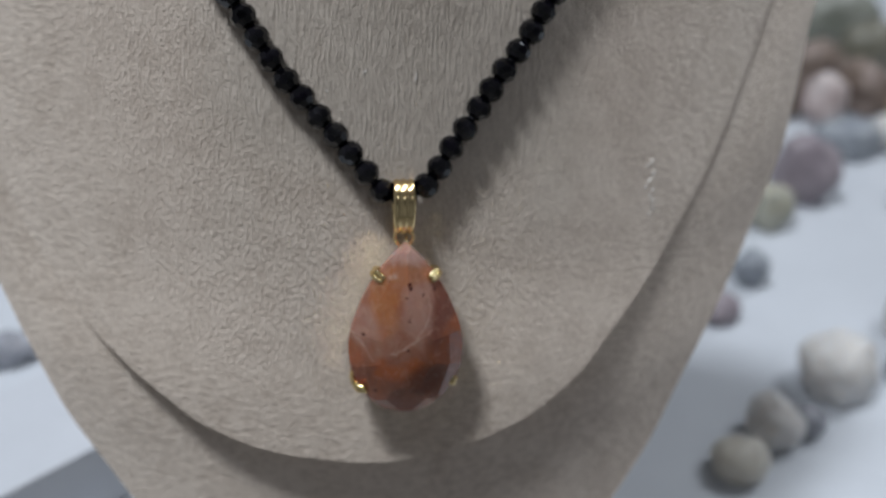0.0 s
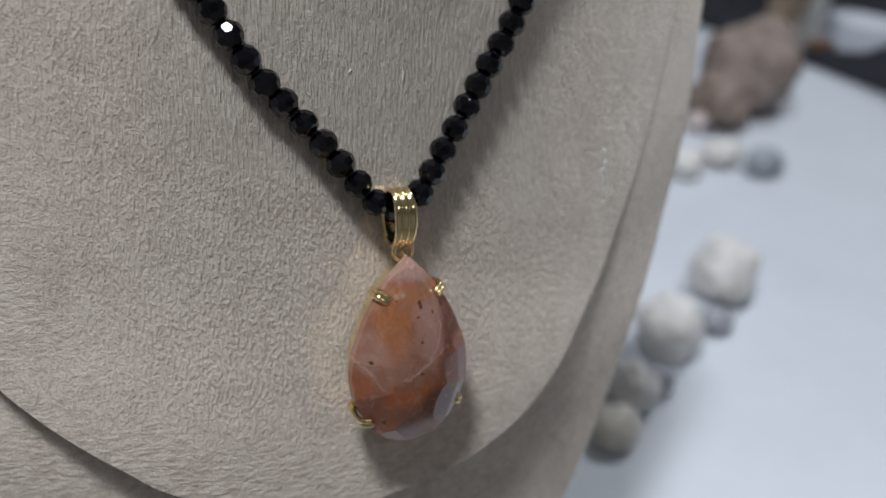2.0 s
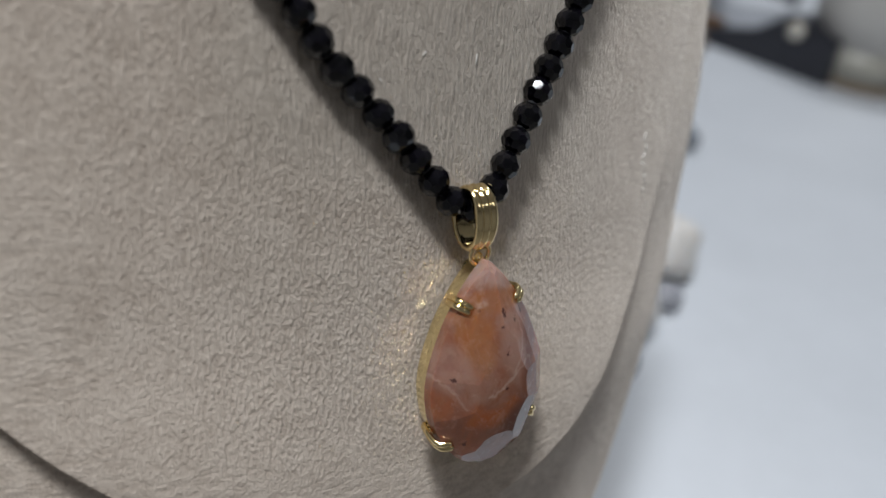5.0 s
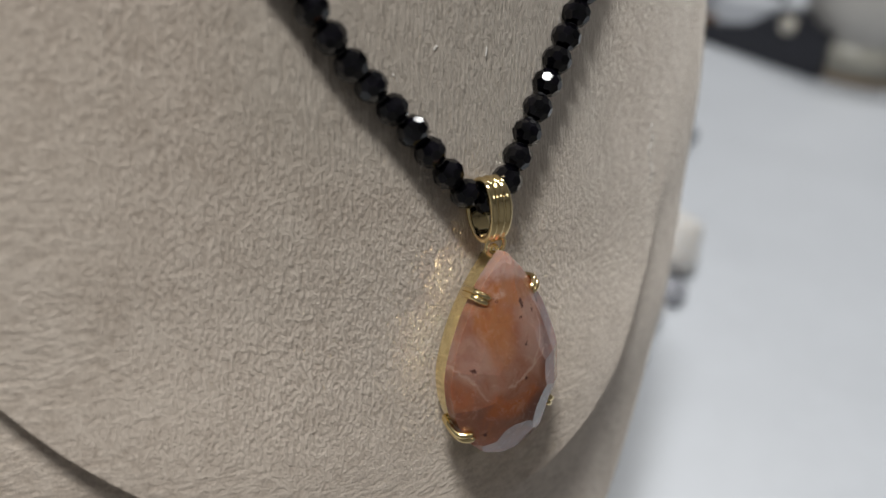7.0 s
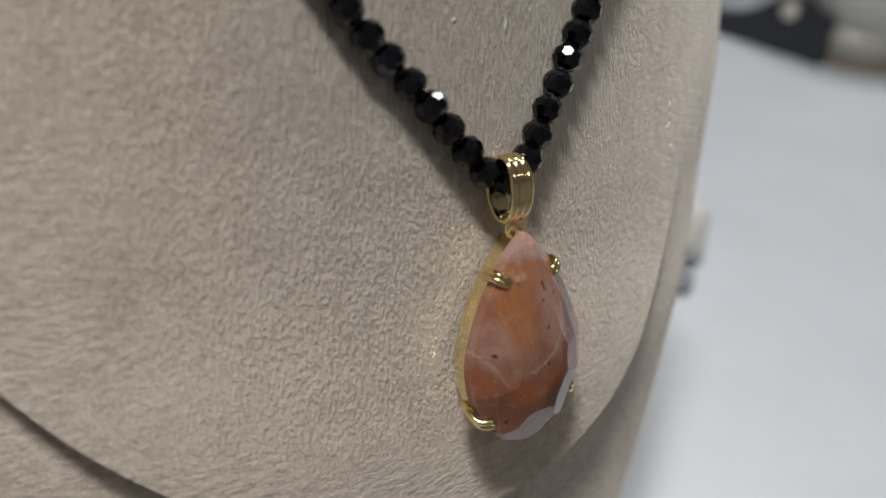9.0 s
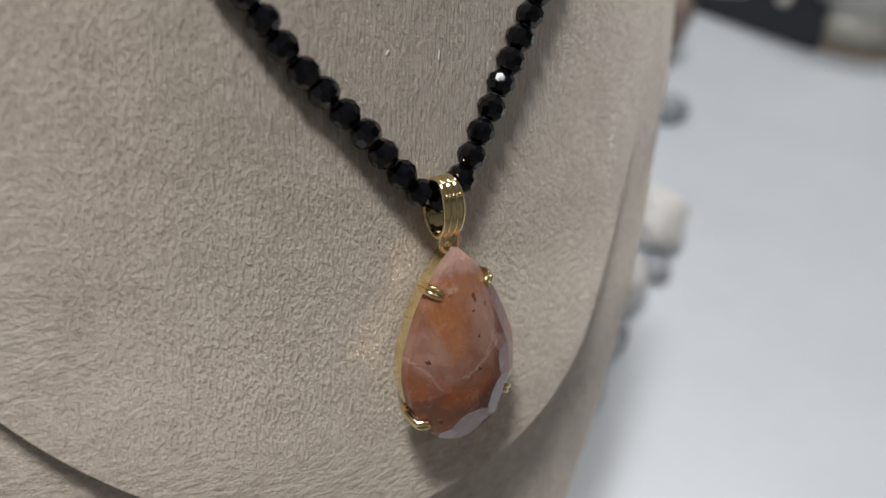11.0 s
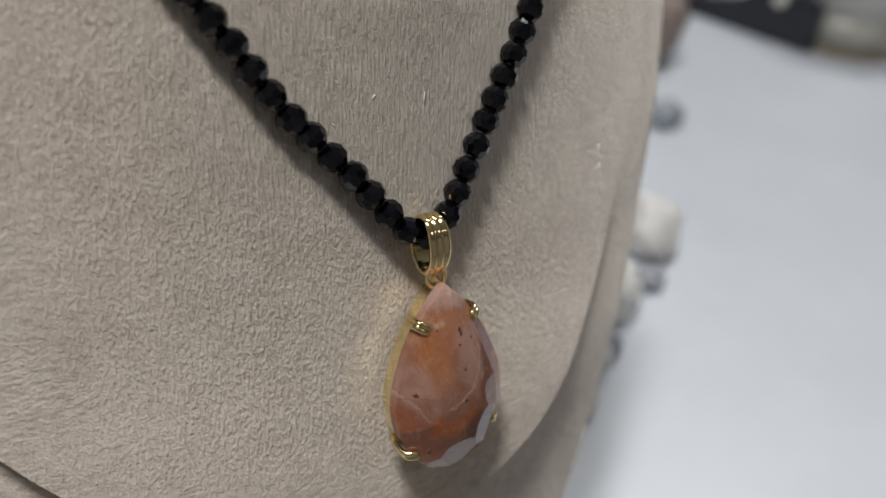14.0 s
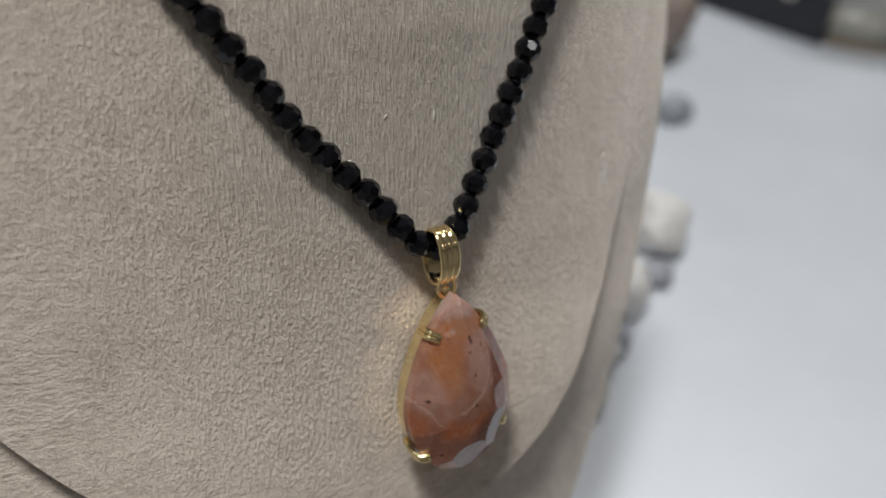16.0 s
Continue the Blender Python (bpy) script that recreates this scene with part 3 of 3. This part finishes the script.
grid_faces(bm, sections + sections[:1], close=True)
part("bail", bm, GOLD, pendant, "polished gold bail with ribs", smooth=True)

bm = bmesh.new()
circle = [(BX + 0.00165 * math.sin(a), -0.0049 - 0.0003 * math.cos(a), 0.0033 + 0.00165 * math.cos(a)) for a in np.linspace(0, 2 * math.pi, 40)]
sweep(bm, circle, [0.00036] * 40, 10)
part("jump_ring", bm, GOLD, pendant, smooth=True)
bm = bmesh.new()
loop = [(PX + 0.0002, -0.0040 + 0.0008 * math.cos(a), 0.0021 + 0.0010 * math.sin(a)) for a in np.linspace(0, 2 * math.pi, 28)]
sweep(bm, loop, [0.00032] * 28, 8)
part("loop", bm, GOLD, pendant, smooth=True)

# ---------------------------------------------------------------- scuffs and lint on the suede
rng = random.Random(3)


def on_chest(x, z, up):
    return (x, chest(x, z) - up, z)


def fibre(name, label, x, z, length, lean, width):
    ob = thing(name, BUST, label, "lint")
    bm = bmesh.new()
    pts = []
    for k in range(6):
        s = k / 5 - 0.5
        pts.append(on_chest(x + length * s * math.sin(lean) + rng.uniform(-1, 1) * width * 0.6, z + length * s * math.cos(lean), 0.00005 + width * 0.4))
    sweep(bm, pts, [width * 0.4, width, width * 1.1, width * 0.9, width, width * 0.3], 6)
    part("strand", bm, LINT, ob)


for x, z, ln, lean in ((0.0015, 0.0312, 0.0016, 0.1), (-0.0075, 0.0322, 0.0008, 0.8), (-0.0142, 0.0288, 0.0006, -0.5)):
    fibre("lint_fibre", "tiny pale fibre caught on the beige suede", x, z, ln, lean, 0.00011)
scuff = thing("scuff_mark", BUST, "pale scuffed creases in the suede near the edge", "scuff")
for k in range(12):
    x = 0.0503 + rng.uniform(-1, 1) * 0.0012
    z = 0.0148 - 0.0010 * k + rng.uniform(-1, 1) * 0.0004
    bm = bmesh.new()
    ln = rng.uniform(0.0006, 0.0017)
    lean = rng.choice((0.9, 2.0, 1.4, 0.3, 2.4))
    pts = [on_chest(x + ln * s * math.sin(lean), z + ln * s * math.cos(lean), 0.00004) for s in (-0.5, -0.2, 0.1, 0.5)]
    sweep(bm, pts, [0.00008, 0.00020, 0.00017, 0.00006], 6)
    part("crease", bm, LINT, scuff)

# ---------------------------------------------------------------- stones on the table
def pebble(x, y, size, material, label, seed, turn=0.0, rough=0.13, name="pebble"):
    """A tumbled stone of size (long, across, high) resting on the table."""
    bm = bmesh.new()
    bmesh.ops.create_icosphere(bm, subdivisions=4, radius=1)
    shift = Vector((seed * 3.7, seed * 1.3, seed * 2.1))
    for v in bm.verts:
        d = v.co.copy()
        k = 1 + rough * 1.6 * noise.noise(d * 1.1 + shift) + rough * 0.6 * noise.noise(d * 2.7 + shift) + rough * 0.2 * noise.noise(d * 7 + shift)
        d *= k
        d.z = max(d.z, -0.72)
        v.co = Vector((d.x * size[0] / 2, d.y * size[1] / 2, d.z * size[2] / 2))
    low = min(v.co.z for v in bm.verts)
    for v in bm.verts:
        v.co.z -= low
    return solid(name, bm, material, pose(x, y, 0, 0, 0, turn), label, "stone", "stones on the table", smooth=True)


pebble(0.101, 0.215, (0.019, 0.017, 0.015), FAWN, "small fawn pebble at the end of a row of stones", 1, 30)
pebble(0.117, 0.232, (0.020, 0.019, 0.019), MILKY, "small rounded pale quartz pebble in a row", 2, 10)
pebble(0.150, 0.262, (0.031, 0.027, 0.028), MILKY, "milky white rounded quartz lump in a row", 3, 40)
pebble(0.202, 0.300, (0.040, 0.032, 0.030), MILKY, "large milky white quartz lump in a row", 4, 50)
pebble(0.181, 0.271, (0.017, 0.014, 0.012), GLASSY, "small clear quartz chip beside larger lumps", 5, 20)
pebble(0.131, 0.237, (0.015, 0.014, 0.012), GLASSY, "small clear quartz chip beside a pebble", 6, 70)
pebble(0.386, 0.548, (0.088, 0.070, 0.072), RUSSET, "big rough brown jasper rock", 7, 30, 0.2, "rock")
pebble(0.338, 0.534, (0.034, 0.026, 0.024), INK, "black stone leaning at the brown rock", 8, 15)
pebble(0.312, 0.497, (0.023, 0.018, 0.015), ROSE, "small rose coloured stone", 9, 60)
pebble(0.315, 0.424, (0.028, 0.022, 0.020), SLATE, "grey slate coloured pebble", 10, 20)
pebble(0.296, 0.441, (0.034, 0.024, 0.018), MILKY, "flat pale stone beside a grey pebble", 11, 30)
pebble(0.257, 0.426, (0.030, 0.026, 0.018), MILKY, "flat pale stone with a yellow tinge", 12, 80)
pebble(0.193, 0.428, (0.036, 0.030, 0.044), MAUVE, "upright mauve grey pebble", 13, 0)
pebble(0.242, 0.494, (0.038, 0.034, 0.028), SLATE, "blue grey mottled stone", 14, 10)
pebble(0.248, 0.552, (0.032, 0.028, 0.038), ROSE, "pale rose and white stone", 15, 40)
pebble(0.283, 0.578, (0.050, 0.040, 0.040), RUSSET, "brown jasper stone in a heap", 16, 80, 0.2)
pebble(0.303, 0.567, (0.020, 0.018, 0.018), AMBER, "small amber coloured stone", 17, 0)
pebble(0.164, 0.394, (0.026, 0.022, 0.028), SAGE, "sage green stone with a yellow edge", 18, 30)
pebble(0.138, 0.335, (0.016, 0.015, 0.021), SLATE, "small dark grey and brown stone", 19, 0, 0.2)
pebble(0.117, 0.305, (0.019, 0.016, 0.014), MAUVE, "small mauve brown stone", 20, 50)
pebble(0.327, 0.672, (0.046, 0.040, 0.045), OLIVE, "dark olive grey stone at the back of the heap", 21, 0)
pebble(0.281, 0.508, (0.037, 0.030, 0.026), MILKY, "white stone in the heap", 22, 0)
pebble(0.388, 0.690, (0.050, 0.045, 0.045), MAUVE, "large mauve stone in the heap", 23, 60, 0.2)
pebble(0.325, 0.586, (0.040, 0.036, 0.030), RUSSET, "brown banded stone in the heap", 24, 15, 0.2)
pebble(0.336, 0.512, (0.056, 0.042, 0.040), RUSSET, "rough brown jasper rock against a bigger one", 26, 70, 0.2, "rock")
pebble(0.318, 0.735, (0.085, 0.060, 0.062), LICHEN, "large grey green stone behind the heap", 27, 15)
pebble(0.272, 0.634, (0.050, 0.040, 0.036), RUSSET, "dark brown stone behind a rose one", 28, 40, 0.2)
pebble(0.225, 0.560, (0.026, 0.024, 0.034), RUSSET, "narrow dark brown stone beside a rose one", 29, 10, 0.2)
pebble(-0.160, 0.254, (0.019, 0.016, 0.014), GLASSY, "small clear grey crystal behind the white box", 25, 40, 0.25)

# ---------------------------------------------------------------- other things on the table
box = thing("gift_box", pose(-0.1282, 0.1831, 0, 0, 0, -41.5), "small white card gift box with its lid on", "box")
part("base", slab(0.041, 0.138, 0.020, (0, 0, 0.010), 0.0008), BOX_WHITE, box)
part("lid", slab(0.0430, 0.140, 0.013, (0, 0, 0.0195), 0.0008), BOX_WHITE, box, "white card lid")


def extruded(profile, depth):
    """A closed (x, z) profile pushed back along y."""
    bm = bmesh.new()
    near = [bm.verts.new((x, 0, z)) for x, z in profile]
    far = [bm.verts.new((x, depth, z)) for x, z in profile]
    bm.faces.new(near), bm.faces.new(far[::-1])
    grid_faces(bm, [near, far], close=True)
    return bm


case = thing("tape_dispenser", pose(0.5455, 0.585, 0, 0, 0, -76.5), "black plastic tape dispenser with a pale hub", "dispenser")
bm = extruded([(-0.084, 0), (-0.084, 0.014), (-0.050, 0.018), (-0.018, 0.025), (-0.002, 0.038), (0.010, 0.048), (0.021, 0.051), (0.032, 0.049), (0.044, 0.043), (0.062, 0.040), (0.062, 0)], 0.021)
bmesh.ops.bevel(bm, geom=bm.edges[:], offset=0.0012, segments=2, affect="EDGES", profile=0.5)
part("body", bm, BLACK_PLASTIC, case)
hub = part("hub", lathe([(0.002, -0.002), (0.0065, -0.002), (0.0075, 0.0), (0.0075, 0.0025), (0.006, 0.004), (0.002, 0.004)], 28), FAWN, case, "pale round hub", smooth=True)
hub.matrix_basis = pose(0.024, -0.0015, 0.038, 90, 0, 0)
part("blade_holder", slab(0.016, 0.019, 0.006, (-0.066, 0.0105, 0.0195), 0.001), DARK_WOOD, case, "brown end piece")

pot = thing("ceramic_pot", pose(0.618, 0.540, 0), "round grey ceramic pot with a greenish band and brown foot", "pot")
part("bowl", lathe([(0.040, 0.028), (0.050, 0.034), (0.054, 0.095), (0.051, 0.097), (0.047, 0.088), (0.025, 0.04)]), GREY_POT, pot, smooth=True)
part("band", lathe([(0.040, 0.006), (0.0485, 0.010), (0.0505, 0.034), (0.04, 0.034)]), GREEN_POT, pot, smooth=True)
part("foot", lathe([(0.036, 0.0), (0.046, 0.0), (0.048, 0.007), (0.036, 0.009)]), CLAY, pot, smooth=True)

roll = thing("paper_roll", pose(0.656, 0.720, 0), "white paper roll standing on the table", "roll")
part("paper", lathe([(0.018, 0.0), (0.042, 0.0), (0.043, 0.002), (0.043, 0.024), (0.042, 0.026), (0.018, 0.026)]), BOX_WHITE, roll, smooth=False)

post = thing("grey_stand", pose(0.550, 0.684, 0, 0, 0, 20), "grey beige upright stand with a square foot", "stand")
part("upright", slab(0.020, 0.014, 0.150, (0, 0, 0.081), 0.002), GREY_POT, post)
part("foot", slab(0.040, 0.036, 0.006, (0, 0, 0.003), 0.001), GREY_POT, post)

tray = thing("black_tray", pose(0.538, 0.812, 0, 0, 0, 12), "black plastic tray behind the stones", "tray")
part("bottom", slab(0.10, 0.10, 0.004, (0, 0, 0.002), 0.001), BLACK_PLASTIC, tray)
for sx, sy, wx, wy in ((0, -0.048, 0.10, 0.004), (0, 0.048, 0.10, 0.004), (-0.048, 0, 0.004, 0.092), (0.048, 0, 0.004, 0.092)):
    part("side", slab(wx, wy, 0.080, (sx, sy, 0.044), 0.001), BLACK_PLASTIC, tray)

caddy = thing("black_caddy", pose(0.731, 0.838, 0, 0, 0, -20), "black plastic desk caddy behind the paper roll", "caddy")
part("bottom", slab(0.16, 0.07, 0.005, (0, 0, 0.0025), 0.001), BLACK_PLASTIC, caddy)
for sx, sy, wx, wy in ((0, -0.033, 0.16, 0.004), (0, 0.033, 0.16, 0.004), (-0.078, 0, 0.004, 0.062), (0.078, 0, 0.004, 0.062), (0.0, 0, 0.004, 0.062)):
    part("side", slab(wx, wy, 0.095, (sx, sy, 0.0525), 0.001), BLACK_PLASTIC, caddy)

block = thing("brown_wood_block", pose(0.503, 0.670, 0, 0, 0, 10), "dull brown upright wood block behind the rock", "block")
part("upright", slab(0.026, 0.020, 0.120, (0, 0, 0.060), 0.002), CLAY, block)
